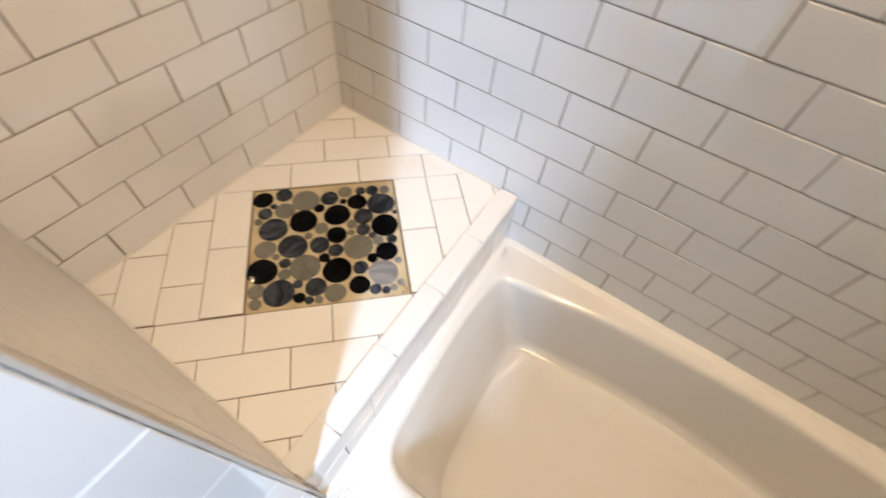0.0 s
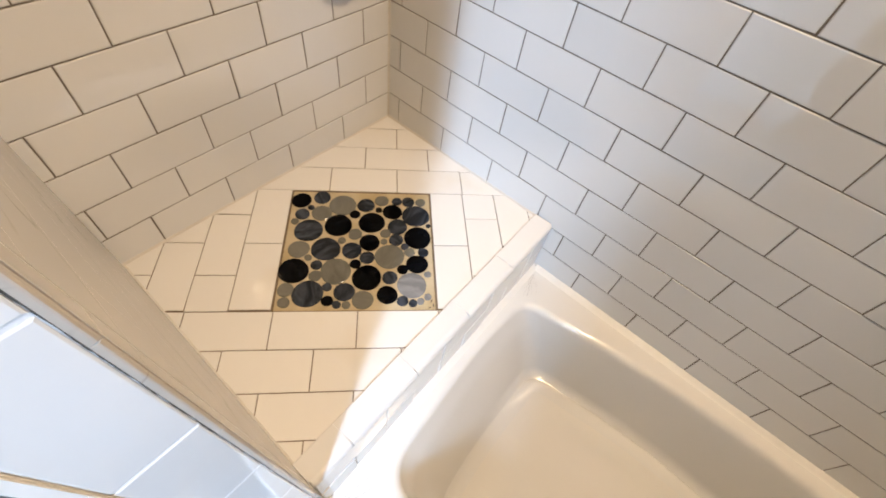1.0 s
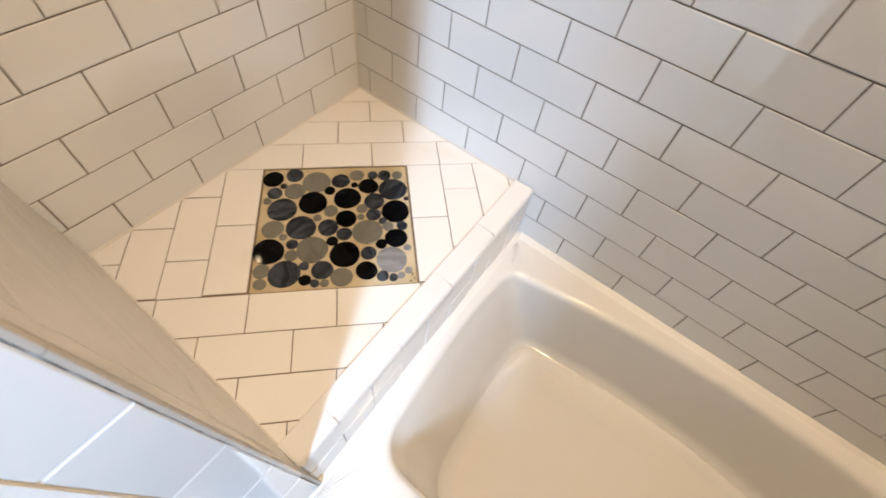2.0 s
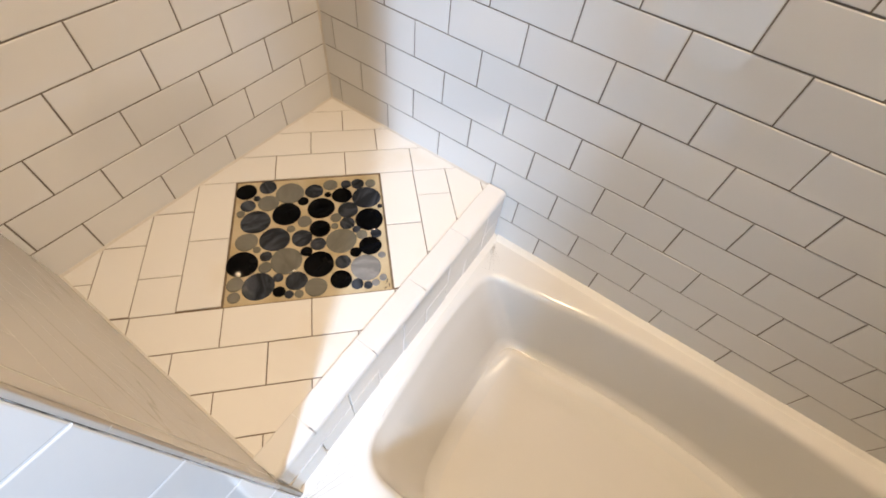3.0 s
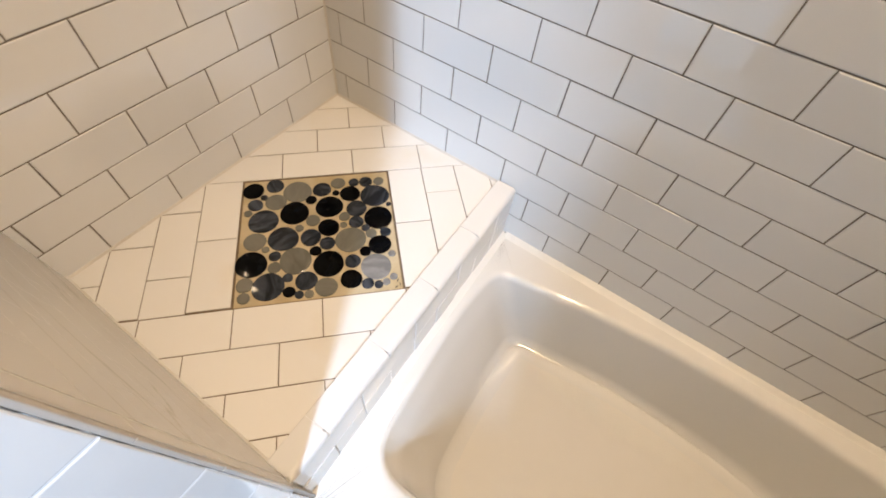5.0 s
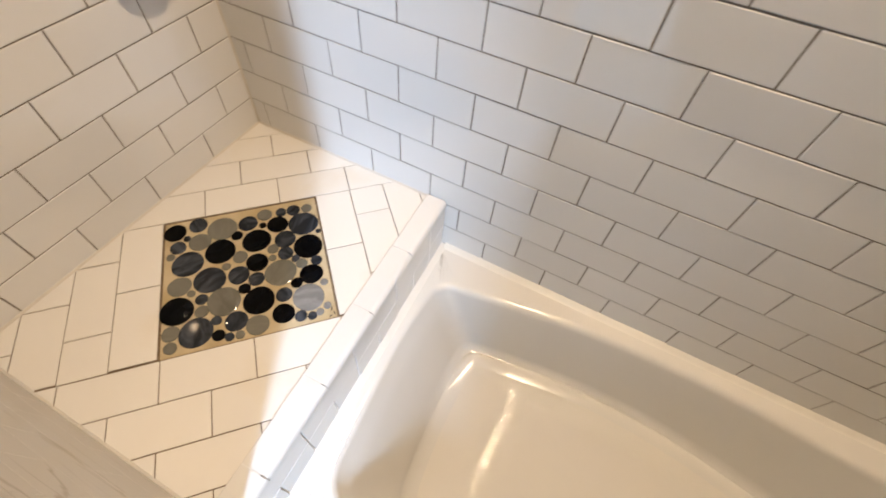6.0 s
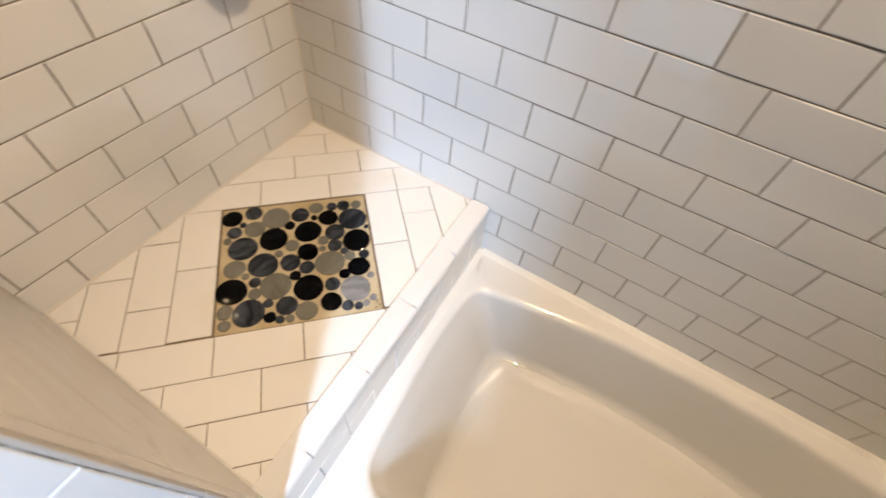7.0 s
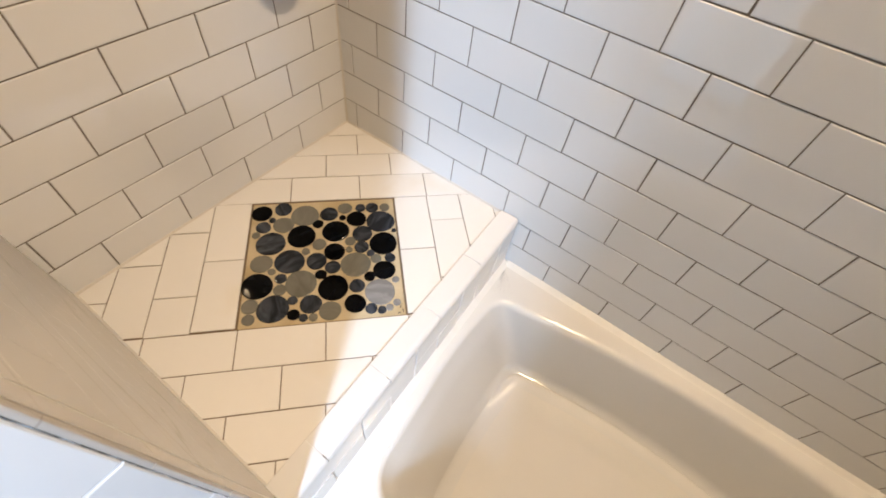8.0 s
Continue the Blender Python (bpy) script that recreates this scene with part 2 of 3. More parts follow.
def lathe(profile, bm=None, n=48, m=None):
    """Turns (radius, height) points round z."""
    bm = bm or bmesh.new()
    rings, made = [], []
    for r, z in profile:
        vs = [bm.verts.new((r * math.cos(2 * math.pi * i / n), r * math.sin(2 * math.pi * i / n), z)) for i in range(n)]
        rings.append(vs)
        made += vs
    for lo, hi in zip(rings, rings[1:]):
        for i in range(n):
            bm.faces.new((lo[i], lo[(i + 1) % n], hi[(i + 1) % n], hi[i]))
    bm.faces.new(rings[0][::-1])
    bm.faces.new(rings[-1])
    if m:
        bmesh.ops.transform(bm, verts=made, matrix=m)
    return bm


# ---- structure ----
thing("wall_north", box(-0.12, 2.22, 0.0014, 0.12, GROUND, CEIL), M_GROUT, "back wall of white subway tile with grey-brown grout", "wall", "structure")
thing("wall_west", box(-0.12, -0.0014, PART_IN - 0.03, 0.0014, GROUND, CEIL), M_GROUT, "side wall of white subway tile with grey-brown grout", "wall", "structure")
wall_north, wall_west = bpy.data.objects["wall_north"], bpy.data.objects["wall_west"]
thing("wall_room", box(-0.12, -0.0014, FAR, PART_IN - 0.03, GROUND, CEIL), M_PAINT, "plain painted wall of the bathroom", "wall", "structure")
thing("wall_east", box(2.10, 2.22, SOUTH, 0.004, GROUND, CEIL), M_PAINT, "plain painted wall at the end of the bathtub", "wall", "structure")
# added out of view: stub cuts the beam's right side, header its top
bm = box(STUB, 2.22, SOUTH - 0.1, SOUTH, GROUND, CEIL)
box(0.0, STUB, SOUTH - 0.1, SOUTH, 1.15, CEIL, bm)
thing("wall_south", bm, M_PAINT, "added unseen greige wall with a wide opening, trims the daylight beam", "wall", "structure")
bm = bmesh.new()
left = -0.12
for wx, ww, wz0, wz1 in (((FILL_X0 + FILL_X1) / 2, FILL_X1 - FILL_X0, GROUND + 0.02, FILL_TOP), (WIN_X, WIN_W, WIN_Z0, WIN_Z1)):
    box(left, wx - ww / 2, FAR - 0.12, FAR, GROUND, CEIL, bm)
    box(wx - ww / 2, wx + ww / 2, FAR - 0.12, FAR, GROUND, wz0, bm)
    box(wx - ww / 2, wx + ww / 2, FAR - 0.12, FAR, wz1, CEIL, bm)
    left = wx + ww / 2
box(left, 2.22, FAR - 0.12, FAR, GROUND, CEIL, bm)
thing("wall_far", bm, M_PAINT, "plain greige painted wall with an added fill door and a narrow window", "wall", "structure")
# added out of view to block bounce and darken the right-hand reflections
thing("wall_front", box(0.95, 2.10, -0.94, -0.84, GROUND, CEIL), M_PAINT, "added unseen greige wall along the bathtub, darkens the tile reflections", "wall", "structure")
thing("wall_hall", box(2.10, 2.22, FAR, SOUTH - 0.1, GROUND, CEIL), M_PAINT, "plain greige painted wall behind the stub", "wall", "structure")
thing("ceiling", box(-0.12, 2.22, FAR - 0.12, 0.12, CEIL, CEIL + 0.1), M_CEIL, "plain white painted ceiling", "ceiling", "structure")
thing("floor", box(-0.12, 2.22, FAR - 0.12, 0.12, GROUND - 0.1, GROUND), M_ROOM_FLOOR, "plain white bathroom floor", "floor", "structure")


def partition_core():
    return box(-0.001, PART_END - 0.0015, -PART_T, -0.00015, GROUND - 0.02, CEIL + 0.02)


partition = thing("wall_partition", partition_core(), M_SOFT_GROUT, "thin partition wall in beige cladding with thin darker lines and a white tiled end", "wall", "structure", m=PART_M)
shower_floor = thing("floor_shower", box(-0.004, 0.52, PART_IN - 0.008, 0.004, -0.30, -0.0016), M_FLOOR_GROUT,
                     "raised shower floor of white tiles round a pebble panel", "floor", "structure")


# ---- bathtub ----
def outline_of(corners, n=9, k=9):
    """A closed line through soft corners (x, y, setback), with n points on each corner and k on each side."""
    pts, m = [], len(corners)
    P = [Vector(c[:2]) for c in corners]
    ends = []
    for i in range(m):
        d = corners[i][2]
        to_prev, to_next = (P[i - 1] - P[i]).normalized(), (P[(i + 1) % m] - P[i]).normalized()
        ends.append((P[i] + to_prev * d, P[i] + to_next * d))
    for i in range(m):
        a, b = ends[i]
        for j in range(n):
            t = j / (n - 1)
            pts.append(a * (1 - t) ** 2 + P[i] * (2 * t * (1 - t)) + b * t ** 2)
        c = ends[(i + 1) % m][0]
        pts += [b + (c - b) * (j / k) for j in range(1, k)]
    return pts


def offset(pts, d):
    """The closed line moved out by d."""
    out, m = [], len(pts)
    for i, p in enumerate(pts):
        t = (pts[(i + 1) % m] - pts[i - 1]).normalized()
        out.append(p + Vector((t.y, -t.x)) * d)
    return out


def rise(x, y, z):
    """The floor is dished: it climbs gently towards the back wall and the near end."""
    low = max(0.0, min(1.0, (z - z_base) / (DEPTH - z_base)))
    d = max(0.0, 0.858 - x)
    e = max(0.0, d - 0.04)
    return low * (0.31 * max(0.0, y + 0.475) ** 2 + 1.125 * min(d, 0.04) ** 2 + 0.09 * e + 0.5 * e * e)


def tub_rings(rings, cap=True):
    bm = bmesh.new()
    vr = [[bm.verts.new((x, y, z + rise(x, y, z))) for x, y in pts] for pts, z in rings]
    k = len(vr[0])
    for lo, hi in zip(vr, vr[1:]):
        for i in range(k):
            bm.faces.new((lo[i], lo[(i + 1) % k], hi[(i + 1) % k], hi[i]))
    if cap:
        bm.faces.new(vr[-1])
    return bm


BASIN_TOP = [(1.99, -0.125, 0.10), (1.10, -0.030, 0.30), (0.592, -0.112, 0.042), (0.581, -0.26, 0.09), (0.616, -0.598, 0.07), (1.99, -0.615, 0.10)]
BASIN_LOW = [(1.86, -0.190, 0.13), (1.10, -0.050, 0.28), (0.708, -0.114, 0.045), (0.706, -0.36, 0.09), (0.730, -0.580, 0.12), (1.88, -0.585, 0.13)]
TUB_OUT = [(2.096, -0.0035, 0.006), (1.02, -0.0035, 0.16), (0.533, -0.0035, 0.006), (0.5418, -0.26, 0.09), (0.5585, -0.760, 0.006), (2.096, -0.760, 0.006)]


def tub_ring(t):
    """The inside of the basin, from the rim (0) to the floor (1): end wall leaning, sides steep."""
    return outline_of([tuple(a + (b - a) * t for a, b in zip(p, q)) for p, q in zip(BASIN_TOP, BASIN_LOW)])


DEPTH = -0.46
outer = outline_of(TUB_OUT)
rings = [(outer, GROUND), (outer, RIM - 0.018), (offset(outer, -0.001), RIM - 0.006), (offset(outer, -0.004), RIM - 0.001), (offset(outer, -0.010), RIM)]
top = tub_ring(0)
for off, dz in ((0.020, 0.0), (0.012, -0.0010), (0.006, -0.0040), (0.002, -0.0090), (0.0, -0.016)):
    rings.append((offset(top, off), RIM + dz))
FILLET = 0.88
for t in (0.12, 0.25, 0.4, 0.55, 0.7, FILLET):
    rings.append((tub_ring(t), RIM + (DEPTH - RIM) * t))
base, z_base = tub_ring(FILLET), RIM + (DEPTH - RIM) * FILLET
for a in (15, 30, 45, 60, 75, 90):
    rings.append((offset(base, -0.036 * (1 - math.cos(radians(a))) - 0.003 * a / 90), z_base - (z_base - DEPTH) * math.sin(radians(a))))
cxm, cym = 1.33, -0.33
bathtub = thing("bathtub", None, None, "white enamel bathtub set against the tiled back wall", "bathtub", m=pose(1.32, -0.38, GROUND))
HERE = pose(-1.32, 0.38, -GROUND)
part("apron", tub_rings(rings[:5], False), M_TUB, bathtub, smooth=True, m=HERE)
part("basin", tub_rings(rings[4:], False), M_TUB, bathtub, smooth=True, m=HERE)
inner = rings[-1][0]
floor_rings = [(inner, DEPTH)]
for s in (0.98, 0.96, 0.94, 0.92, 0.90, 0.88, 0.86, 0.84, 0.82, 0.80, 0.78, 0.76, 0.73, 0.70, 0.65, 0.58, 0.5, 0.42, 0.35, 0.27, 0.2):
    floor_rings.append(([(cxm + (x - cxm) * s, cym + (y - cym) * s) for x, y in inner], DEPTH))
part("basin_floor", tub_rings(floor_rings), M_TUB_FLOOR, bathtub, "dull worn basin floor", smooth=True, m=HERE)
bm_c = bmesh.new()
for i in range(41):
    x = 0.546 + (2.09 - 0.546) * i / 40
    w = 0.0045 + 0.0012 * noise.noise((x * 30, 0, 0))
    for dy, dz in ((0.003, 0.009), (-0.0012, w + 0.004), (-w - 0.002, 0.0018), (-0.0155, -0.0004)):
        bm_c.verts.new((x, dy - 0.001, RIM + dz))
bm_c.verts.ensure_lookup_table()
for i in range(40):
    for j in range(3):
        bm_c.faces.new([bm_c.verts[i * 4 + j], bm_c.verts[i * 4 + 4 + j], bm_c.verts[i * 4 + 5 + j], bm_c.verts[i * 4 + 1 + j]])
thing("caulk_line", bm_c, M_CAULK, "white caulk between the bathtub and the tiles", "caulk", "structure", smooth=True)


bm_c = bmesh.new()
for i in range(31):
    y = -0.004 - 0.73 * i / 30
    w = 0.004 + 0.0012 * noise.noise((0, y * 30, 4))
    for dx, dz in ((-0.003, 0.009), (0.0008, w + 0.004), (w + 0.004, 0.0018), (0.0155, -0.0004)):
        p = LEDGE @ Vector((LEDGE_W - 0.001 + dx, y, RIM + dz))
        bm_c.verts.new(p)
bm_c.verts.ensure_lookup_table()
for i in range(30):
    for j in range(3):
        bm_c.faces.new([bm_c.verts[i * 4 + j], bm_c.verts[i * 4 + 4 + j], bm_c.verts[i * 4 + 5 + j], bm_c.verts[i * 4 + 1 + j]])
thing("caulk_line", bm_c, M_CAULK, "white caulk between the bathtub and the ledge", "caulk", "structure", smooth=True)


def bead(a, b, u, v, w=0.0035):
    """A hollow bead of caulk along the line from a to b, between the directions u and v."""
    bm, rows_ = bmesh.new(), []
    a, b, u, v = Vector(a), Vector(b), Vector(u), Vector(v)
    n_ = max(4, int((b - a).length / 0.03))
    for i in range(n_ + 1):
        p = a + (b - a) * (i / n_)
        k = w * (1 + 0.18 * noise.noise(p * 35))
        rows_.append([bm.verts.new(p + u * x * k + v * y * k) for x, y in ((1.0, -0.3), (1.0, 0.05), (0.42, 0.42), (0.05, 1.0), (-0.3, 1.0))])
    for lo, hi in zip(rows_, rows_[1:]):
        for j in range(4):
            bm.faces.new((lo[j], lo[j + 1], hi[j + 1], hi[j]))
    return bm


for a, b, u, v, text in (((0, 0, 0), (0, 0, CEIL), (1, 0, 0), (0, -1, 0), "pale grout bead up the tiled corner"),
                         ((0, PART_IN, 0), (0, 0, 0), (1, 0, 0), (0, 0, 1), "pale grout bead at the foot of the side wall"),
                         ((0, 0, 0), (0.49, 0, 0), (0, -1, 0), (0, 0, 1), "pale grout bead at the foot of the back wall"),
                         ((0, PART_IN, 0), (0.515, PART_IN, 0), (0, 1, 0), (0, 0, 1), "pale grout bead at the foot of the partition")):
    thing("caulk_line", bead(a, b, u, v), M_BEAD, text, "caulk", "structure", smooth=True)


# ---- ceiling lamp and window ----
ceiling_lamp = thing("ceiling_lamp", None, None, "round white recessed ceiling lamp, switched on", "lamp", m=pose(LAMP[0], LAMP[1], CEIL))
part("trim_ring", lathe([(0.070, 0.0), (0.095, 0.0), (0.098, -0.006), (0.094, -0.010), (0.074, -0.008), (0.070, -0.003)]), M_FRAME, ceiling_lamp, smooth=True)
part("diffuser", lathe([(0.069, -0.002), (0.069, -0.004), (0.060, -0.006)]), M_GLOW, ceiling_lamp, "glowing warm diffuser")


def window_unit(name, wx, wz0, wz1, ww, label, category="window"):
    window = thing(name, None, None, label, category, "structure")
    window.location = (wx, FAR - 0.06, wz0)
    hw, hh = ww / 2, wz1 - wz0
    bm = box(-hw, -hw + 0.025, -0.05, -0.01, 0, hh)
    box(hw - 0.025, hw, -0.05, -0.01, 0, hh, bm)
    box(-hw + 0.025, hw - 0.025, -0.05, -0.01, 0, 0.025, bm)
    box(-hw + 0.025, hw - 0.025, -0.05, -0.01, hh - 0.025, hh, bm)
    part("window_frame", bm, M_FRAME, window)
    pane = part("pane", box(-hw + 0.025, hw - 0.025, -0.032, -0.028, 0.025, hh - 0.025), M_GLASS, window, "clear glass")
    pane.visible_shadow = False


window_unit("window_1", WIN_X, WIN_Z0, WIN_Z1, WIN_W, "narrow tall window with a white frame, daylight outside")
# invented door that frames the fill lamp
window_unit("door_1", (FILL_X0 + FILL_X1) / 2, GROUND + 0.02, FILL_TOP, FILL_X1 - FILL_X0, "added unseen glazed door with a white frame, holds the blue fill light", "door")

# ---- shower valve ----
valve = thing("shower_valve", None, None, "brushed nickel shower valve on the tiled side wall", "valve", m=pose(0.0, -0.117, 0.571))
part("wall_plate", lathe([(0.056, 0.0), (0.056, 0.003), (0.052, 0.008), (0.036, 0.012)], m=pose(0, 0, 0, 0, 90, 0)), M_METAL, valve, smooth=True)
part("valve_body", lathe([(0.034, 0.010), (0.033, 0.075), (0.028, 0.090), (0.014, 0.096)], m=pose(0, 0, 0, 0, 90, 0)), M_METAL, valve, smooth=True)
part("lever", lathe([(0.012, 0.0), (0.020, 0.004), (0.020, 0.04), (0.025, 0.082), (0.021, 0.102), (0.010, 0.110)], n=24,
                    m=Matrix.Translation((0.080, 0.0, -0.005)) @ pose(0, 0, 0, 180 - 17, 0, 0) @ Matrix.Diagonal((0.7, 1.8, 1, 1))), M_METAL, valve, "short rounded lever pointing down", smooth=True)


# ---- pebble panel ----
PANEL = pose(0.2743, -0.3511, 0, 0, 0, 45.33)
HALF = 0.1525
panel = thing("pebble_panel", None, None, "square mosaic of round black and grey pebbles in tan grout", "mosaic", m=PANEL)
part("grout_bed", slab(rect(-HALF, HALF, -HALF, HALF), -0.0012, 0.010, 0.0008), M_TAN_GROUT, panel, "tan sanded grout")
# round pieces: place across and up the panel, and radius, in millimetres
BLACK = [(-133, 125, 21), (-14, 87, 11), (-48, 55, 29), (23, 64, 28), (68, 96, 21), (20, 9, 21), (122, 23, 29), (119, -46, 22), (89, -59, 11), (-127, -63, 29), (17, -79, 29), (-7, -46, 11), (58, -119, 20), (-56, -132, 11), (38, 101, 7)]
SLATE = [(-89, 135, 18), (-109, 40, 29), (-69, -9, 29), (120, 85, 30), (78, 128, 11), (79, 53, 21), (76, 17, 15), (16, -30, 15), (-16, -12, 20), (63, -79, 15), (-25, -112, 20), (-94, -116, 29), (-84, -49, 11), (-127, 85, 15), (9, 114, 19), (104, 127, 14), (94, -1, 8), (133, -16, 11), (-59, -101, 9), (-38, -140, 8), (108, -138, 8), (88, -133, 11), (-110, 104, 7), (147, 57, 5)]
TAUPE = [(-42, 113, 29), (-86, 89, 21), (44, 129, 15), (132, 126, 11), (-11, 31, 14), (-123, -10, 21), (-45, -64, 30), (62, -27, 30), (11, -130, 20), (-136, -107, 15), (-136, -135, 11), (-84, -75, 12), (104, -16, 11), (53, 34, 11), (50, 12, 7), (-38, 14, 8), (-102, -31, 7), (-140, 64, 8), (-20, -141, 8)]
PALE = [(107, -97, 29), (140, -71, 7), (123, -134, 7), (138, -124, 7)]
rng = random.Random(4)
for kind_, mat_, rows_ in (("black", M_BLACK, BLACK), ("slate", M_SLATE, SLATE), ("taupe", M_TAUPE, TAUPE), ("pale", M_PALE, PALE)):
    for u, v, r in rows_:
        r = r / 1000 + 0.0006
        bm = lathe([(r, -0.006), (r, -0.0006), (r * 0.992 - 0.0002, 0.0002), (r * 0.97 - 0.0006, 0.0007), (r * 0.6, 0.0010)], n=32)
        for vert in bm.verts:
            a = math.atan2(vert.co.y, vert.co.x)
            k = 1 + 0.018 * math.sin(2 * a + u) + 0.012 * math.sin(3 * a + v)
            vert.co.x, vert.co.y = vert.co.x * k, vert.co.y * k
        part("pebble", bm, mat_, panel, {"black": "polished black round pebble", "slate": "streaked slate-grey round pebble", "taupe": "matt taupe round pebble", "pale": "pale grey round pebble"}[kind_],
             smooth=False, m=pose(u / 1000, v / 1000, 0, rng.uniform(-0.5, 0.5), rng.uniform(-0.5, 0.5), rng.uniform(0, 360)))

# crumbled grout at one corner of the panel
for u, v, turn_, length_ in ((0.1445, -0.1335, 62, 0.013), (0.1480, -0.1430, 95, 0.010), (0.1405, -0.1475, 20, 0.007)):
    part("grout_chip", slab([(-length_ / 2, -0.0007), (0.0, -0.0014), (length_ / 2, 0.0), (0.0, 0.0009)], 0.0003, 0.004, 0.0002), M_DIRTY, panel, "dark crumbled grout", m=pose(u, v, 0, 0, 0, turn_))

# ---- shower ledge ----
ledge = thing("shower_ledge", box(0.002, LEDGE_W - 0.0028, -0.735, -0.003, -0.30, 0.0035), M_WHITE_GROUT,
              "low tiled ledge between the shower floor and the bathtub", "ledge", "structure", m=LEDGE)


def bullnose(y0, y1):
    """A top tile whose outer edge rolls over to the face."""
    bm = bmesh.new()
    prof = [(0.0, -0.010), (0.0, 0.0085), (0.0012, 0.0100), (LEDGE_W - 0.011, 0.0100)]
    prof += [(LEDGE_W - 0.011 + 0.011 * math.sin(radians(a)), -0.001 + 0.011 * math.cos(radians(a))) for a in (22, 45, 67, 90)]
    prof += [(LEDGE_W, -0.006), (LEDGE_W - 0.006, -0.006), (LEDGE_W - 0.006, 0.0038), (0.006, 0.0038), (0.006, -0.010)]
    a = [bm.verts.new((x, y0, z)) for x, z in prof]
    b = [bm.verts.new((x, y1, z)) for x, z in prof]
    k = len(prof)
    for i in range(k):
        bm.faces.new((a[i], a[(i + 1) % k], b[(i + 1) % k], b[i]))
    bm.faces.new(a[::-1])
    bm.faces.new(b)
    return bm


cuts = [-0.003, -0.167, -0.319, -0.471, -0.624, -0.702]
for a, b in zip(cuts, cuts[1:]):
    part("edge_grout", box(0.001, LEDGE_W - 0.012, b - GAP / 2, b + GAP / 2, 0.0, 0.0088), M_WHITE_GROUT, ledge)
    part("edge_tile", bullnose(b + GAP / 2, a - GAP / 2), M_EDGE_TILE, ledge, m=pose(0, 0, rng.uniform(-0.0003, 0.0003)))



# front tiles of the ledge: a full row, and a row of halves down to the bathtub
def ledge_face(name, y0, y1, z0, z1):
    p = rect(y0 + GAP / 2, y1 - GAP / 2, z0 + GAP / 2, z1 - GAP / 2)
    part(name, slab(p, rng.uniform(-0.0004, 0.0002), 0.006), M_TILE, ledge, m=pose(LEDGE_W - 0.001, 0, 0, 90 + rng.uniform(-0.2, 0.2), 0, 90 + rng.uniform(-0.2, 0.2)))


joints = [-0.735, -0.702, -0.548, -0.392, -0.236, -0.080, -0.003]
for a, b in zip(joints, joints[1:]):
    ledge_face("face_tile", a, b, -0.076, -0.006)
joints = [-0.735, -0.702, -0.626, -0.548, -0.470, -0.392, -0.314, -0.236, -0.158, -0.080, -0.003]
for a, b in zip(joints, joints[1:]):
    ledge_face("lower_face_tile", a, b, RIM - 0.004, -0.076)


# ---- tiles: walls ----


def tile_wall(parent, frame_of, a0, a1, z0, z1, joint, near_z, length=TILE_L, lean=1.0, mat=M_TILE, soft=0.0014):
    """Running-bond rows on a wall whose own x goes along it and y up; tiles above near_z are one joined field."""
    rest = bmesh.new()
    full_tile = mesh_of("wall_tile", slab(rect(-length / 2 + GAP / 2, length / 2 - GAP / 2, -TILE_H / 2 + GAP / 2, TILE_H / 2 - GAP / 2), 0.0, 0.006, soft), mat)
    k = math.floor((z0 - ROW_Z) / TILE_H) + 1
    while ROW_Z + (k - 1) * TILE_H < z1 - 0.004:
        lo, hi = ROW_Z + (k - 1) * TILE_H, ROW_Z + k * TILE_H
        first = joint + (0.0 if k % 2 == 0 else length / 2)
        n0 = math.floor((a0 - first) / length)
        n = n0
        while first + n * length < a1 - 0.003:
            b0, b1 = first + n * length, first + (n + 1) * length
            c0, c1, d0, d1 = max(b0, a0), min(b1, a1), max(lo, z0), min(hi, z1)
            n += 1
            if c1 - c0 < 0.006 or d1 - d0 < 0.006:
                continue
            whole = c1 - c0 > length - 1e-4 and d1 - d0 > TILE_H - 1e-4
            mx, mz = (c0 + c1) / 2, (d0 + d1) / 2
            if lo < near_z:
                m = frame_of @ pose(mx, mz, rng.gauss(0, 0.00018) * lean, rng.gauss(0, 0.30) * lean, rng.gauss(0, 0.22) * lean, rng.gauss(0, 0.10))
                w, h = (c1 - c0) / 2 - GAP / 2, (d1 - d0) / 2 - GAP / 2
                part("wall_tile", full_tile if whole else slab(rect(-w, w, -h, h), 0.0, 0.006, soft), mat, parent, m=m)
            else:
                slab(rect(c0 + GAP / 2, c1 - GAP / 2, d0 + GAP / 2, d1 - GAP / 2), 0.0, 0.006, soft, rest)
        k += 1
    if len(rest.faces):
        part("upper_tiles", rest, mat, parent, m=frame_of, kind="stuff")
    else:
        rest.free()


NORTH_F, WEST_F, PART_F = pose(0, 0, 0, 90, 0, 0), pose(0, 0, 0, 90, 0, 90), pose(0, 0, 0, 90, 0, 180)
tile_wall(wall_north, NORTH_F, 0.0, 2.10, -0.004, CEIL, JOINT_X, 1.10, NORTH_L)
tile_wall(wall_north, NORTH_F, 0.500, 2.10, RIM + 0.001, -0.0041, JOINT_X, 1.10, NORTH_L)
tile_wall(wall_west, WEST_F, PART_IN - 0.029, 0.0, 0.0, CEIL, -JOINT_D, 1.30)
WALL_GAP, GAP = GAP, 0.0005
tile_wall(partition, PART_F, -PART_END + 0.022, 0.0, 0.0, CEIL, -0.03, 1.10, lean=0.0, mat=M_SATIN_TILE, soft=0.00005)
GAP = WALL_GAP


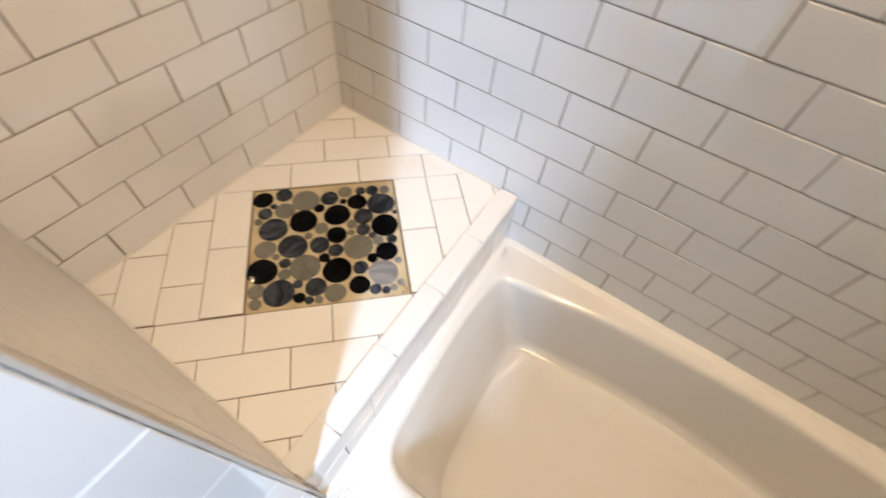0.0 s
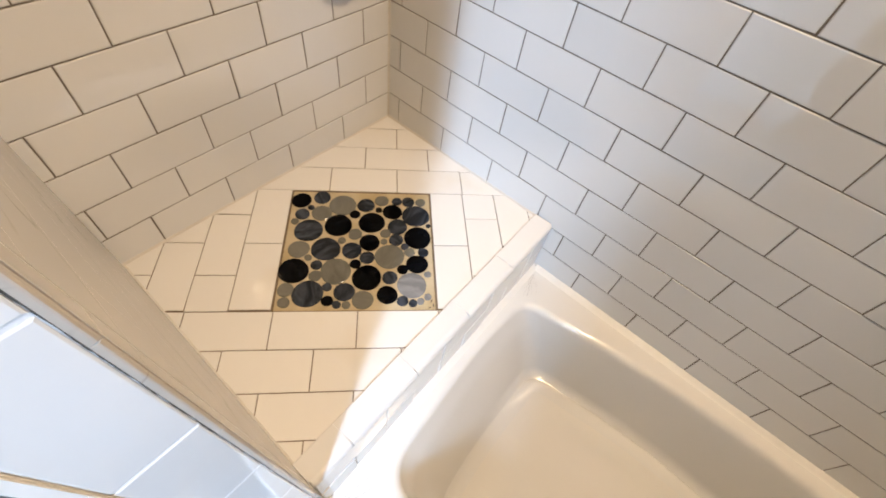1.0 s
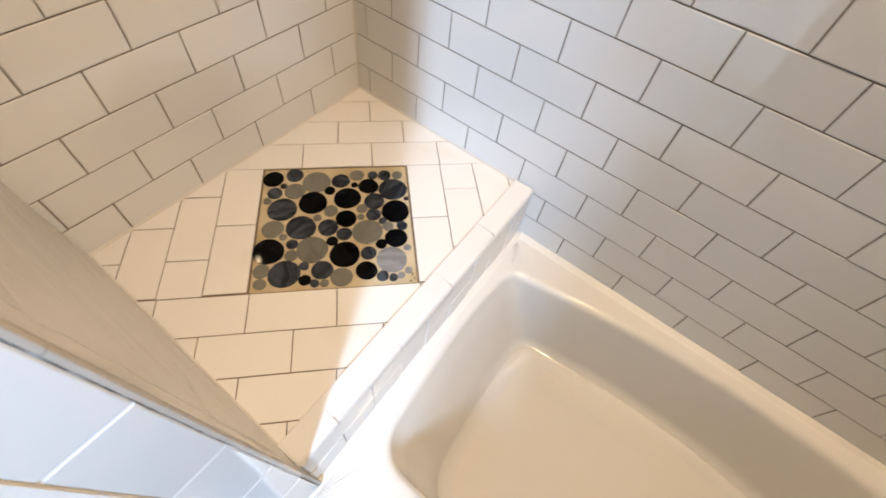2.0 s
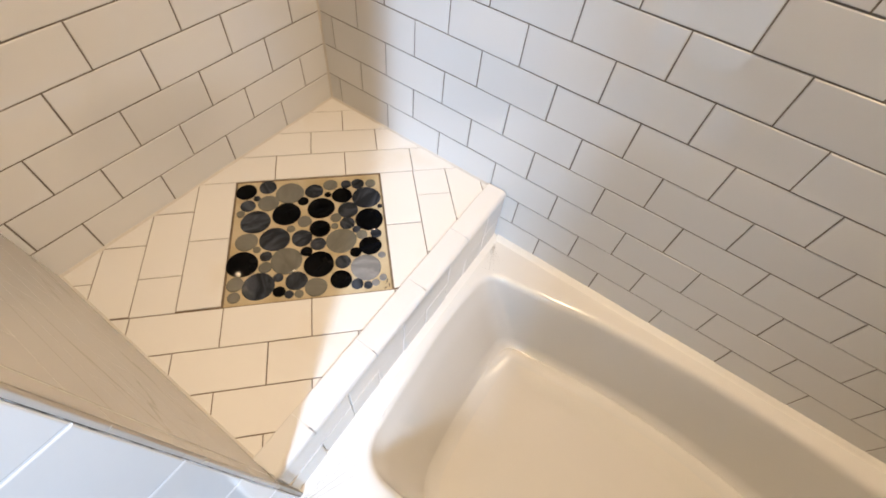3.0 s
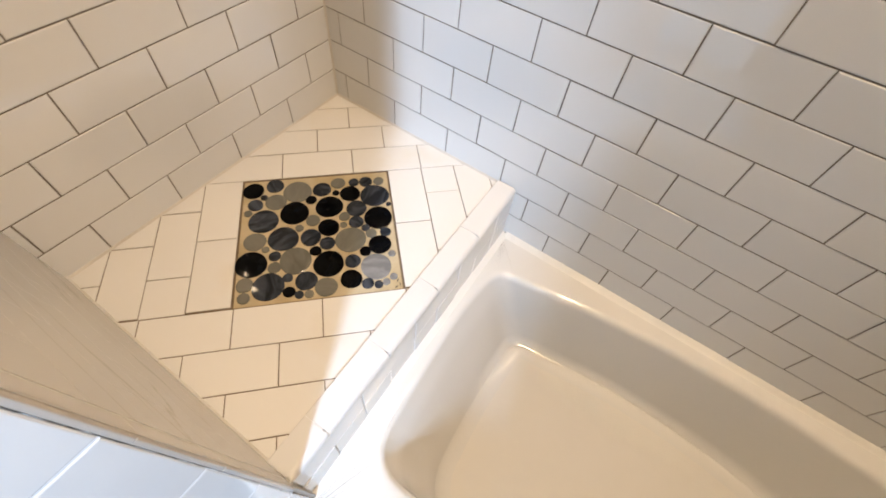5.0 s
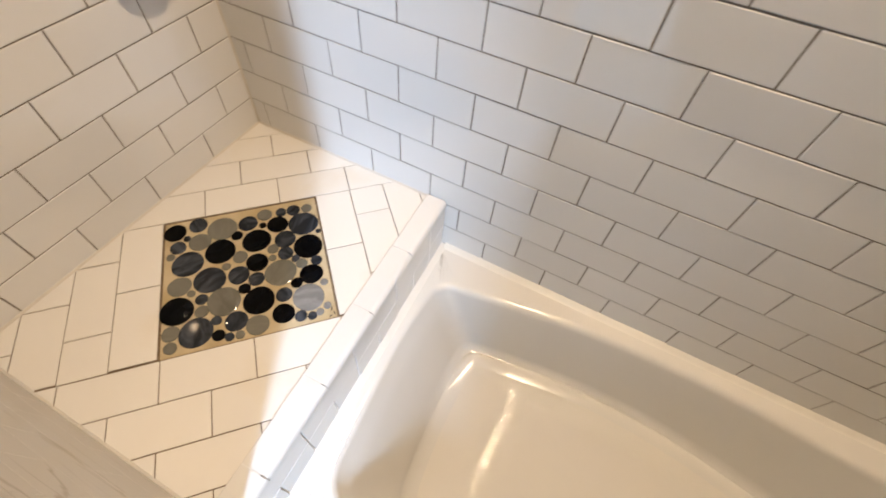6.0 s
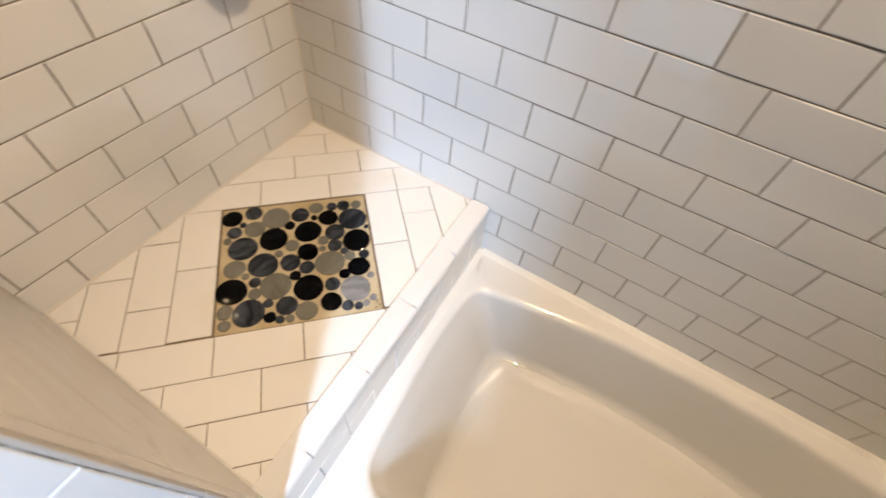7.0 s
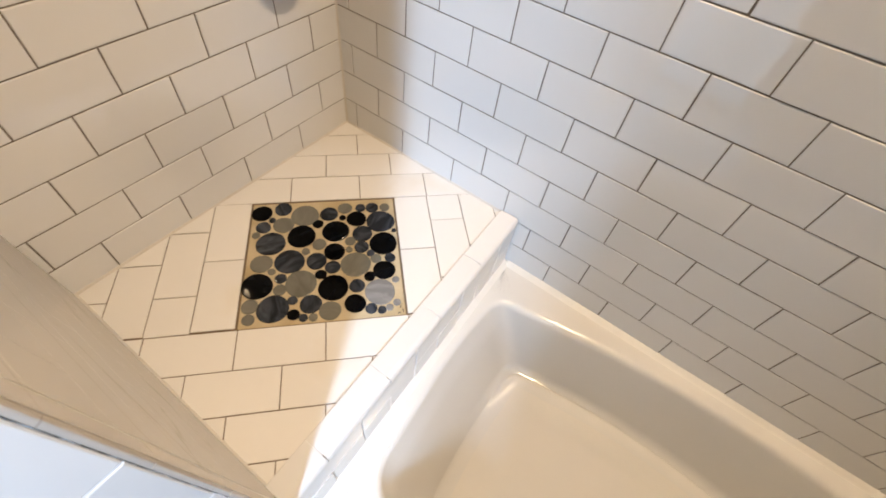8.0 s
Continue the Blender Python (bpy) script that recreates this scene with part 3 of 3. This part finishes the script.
# rounded edge pieces and end tiles of the partition
def edge_piece(z0, z1):
    """A quarter-round edge tile between the shower side and the end of the partition."""
    bm = bmesh.new()
    r = 0.0035
    cx_, cy_ = PART_END - r, -r
    prof = [(PART_END - 0.020, 0.0), (cx_, 0.0)]
    prof += [(cx_ + r * math.sin(radians(a)), cy_ + r * math.cos(radians(a))) for a in (18, 36, 54, 72, 90)]
    prof += [(PART_END, -0.0060), (PART_END - 0.006, -0.0060), (PART_END - 0.006, -0.0055), (PART_END - 0.020, -0.0055)]
    a = [bm.verts.new((x, y, z0)) for x, y in prof]
    b = [bm.verts.new((x, y, z1)) for x, y in prof]
    k = len(prof)
    for i in range(k):
        bm.faces.new((a[i], a[(i + 1) % k], b[(i + 1) % k], b[i]))
    bm.faces.new(a)
    bm.faces.new(b[::-1])
    return bm


END_L, END_W = 0.1495, 0.0530
z = 0.156 - 3 * END_L
while z < CEIL - 0.01:
    z0, z1 = max(z, RIM + 0.004), min(z + END_L, CEIL)
    if z1 - z0 > 0.01:
        if z1 > 0.02:
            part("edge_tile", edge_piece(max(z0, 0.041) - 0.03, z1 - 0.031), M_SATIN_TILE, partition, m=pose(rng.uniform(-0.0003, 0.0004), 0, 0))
        w, h = END_W / 2, (z1 - z0) / 2 - GAP / 2
        part("end_tile", slab(rect(-w, w, -h, h), 0.0, 0.006, 0.0014), M_TILE, partition,
             m=pose(PART_END - 0.0006, -0.0070 - END_W / 2, (z0 + z1) / 2, 90 + rng.gauss(0, 0.15), 0, 90 + rng.gauss(0, 0.15)))
    z += END_L
bm = bmesh.new()
steps = 300
for i in range(steps + 1):
    z = RIM + (1.2 - RIM) * i / steps
    w = 0.0004 + 0.0006 * noise.noise((z * 70, 2.0, 0)) + 0.0005 * noise.noise((z * 240, 5.0, 0))
    for y in (-0.0059, -0.0064 - max(w, 0)):
        bm.verts.new((PART_END - 0.0008, y, z))
bm.verts.ensure_lookup_table()
for i in range(steps):
    bm.faces.new([bm.verts[2 * i + j] for j in (0, 1, 3, 2)])
part("open_joint", bm, M_DIRTY, partition, "dark ragged open joint")
part("end_backing", box(PART_END - 0.0018, PART_END - 0.0012, -0.0070 - END_W, -0.0063, RIM, CEIL), M_WHITE_GROUT, partition)
part("end_caulk", box(PART_END - 0.010, PART_END + 0.0005, -PART_T - 0.002, -0.0070 - END_W, RIM, CEIL, bevel=0.001), M_CAULK, partition, "white caulk line")


# ---- tiles: floor ----
PL, PW = 0.1545, 0.0762
LO_V, HI_V, LO_U, HI_U = -0.1535, 0.1560, -0.1560, 0.1560
bands = []
for band in range(7):
    for k in range(-5, 5):
        top, low, side = (0.079, 0.002)[band % 2] + k * PL, (0.003, -0.0705)[band % 2] + k * PL, (0.0035, 0.0800)[band % 2] + k * PL
        bands.append(rect(top, top + PL, HI_V + band * PW, HI_V + (band + 1) * PW))
        bands.append(rect(low, low + PL, LO_V - (band + 1) * PW, LO_V - band * PW))
        v0, v1 = max(side, LO_V), min(side + PL, HI_V)
        if v1 - v0 > 0.004:
            bands.append(rect(LO_U - (band + 1) * PW, LO_U - band * PW, v0, v1))
            bands.append(rect(HI_U + band * PW, HI_U + (band + 1) * PW, v0, v1))
edge_a, edge_b = LEDGE @ Vector((-0.0005, -0.75, 0)), LEDGE @ Vector((-0.0005, 0.01, 0))
outline = [((0.0005, 0.0), (0.0005, -1.0)), ((0.0, PART_IN + 0.0005), (1.0, PART_IN + 0.0005)), ((edge_a.x, edge_a.y), (edge_b.x, edge_b.y)), ((1.0, -0.0005), (0.0, -0.0005))]
for poly in bands:
    pts = [PANEL @ Vector((u, v, 0)) for u, v in inset(poly, GAP / 2 - 0.0002)]
    pts = [(p.x, p.y) for p in pts]
    for a, b in outline:
        pts = clip(pts, a, b) if pts else pts
    if len(pts) < 3 or area(pts) < 2e-5:
        continue
    mx, my = sum(p[0] for p in pts) / len(pts), sum(p[1] for p in pts) / len(pts)
    part("floor_tile", slab([(x - mx, y - my) for x, y in pts], 0.0, 0.007, 0.0009), M_FLOOR_TILE, shower_floor,
         m=pose(mx, my, rng.gauss(0, 0.0002), rng.gauss(0, 0.12), rng.gauss(0, 0.12), 0))
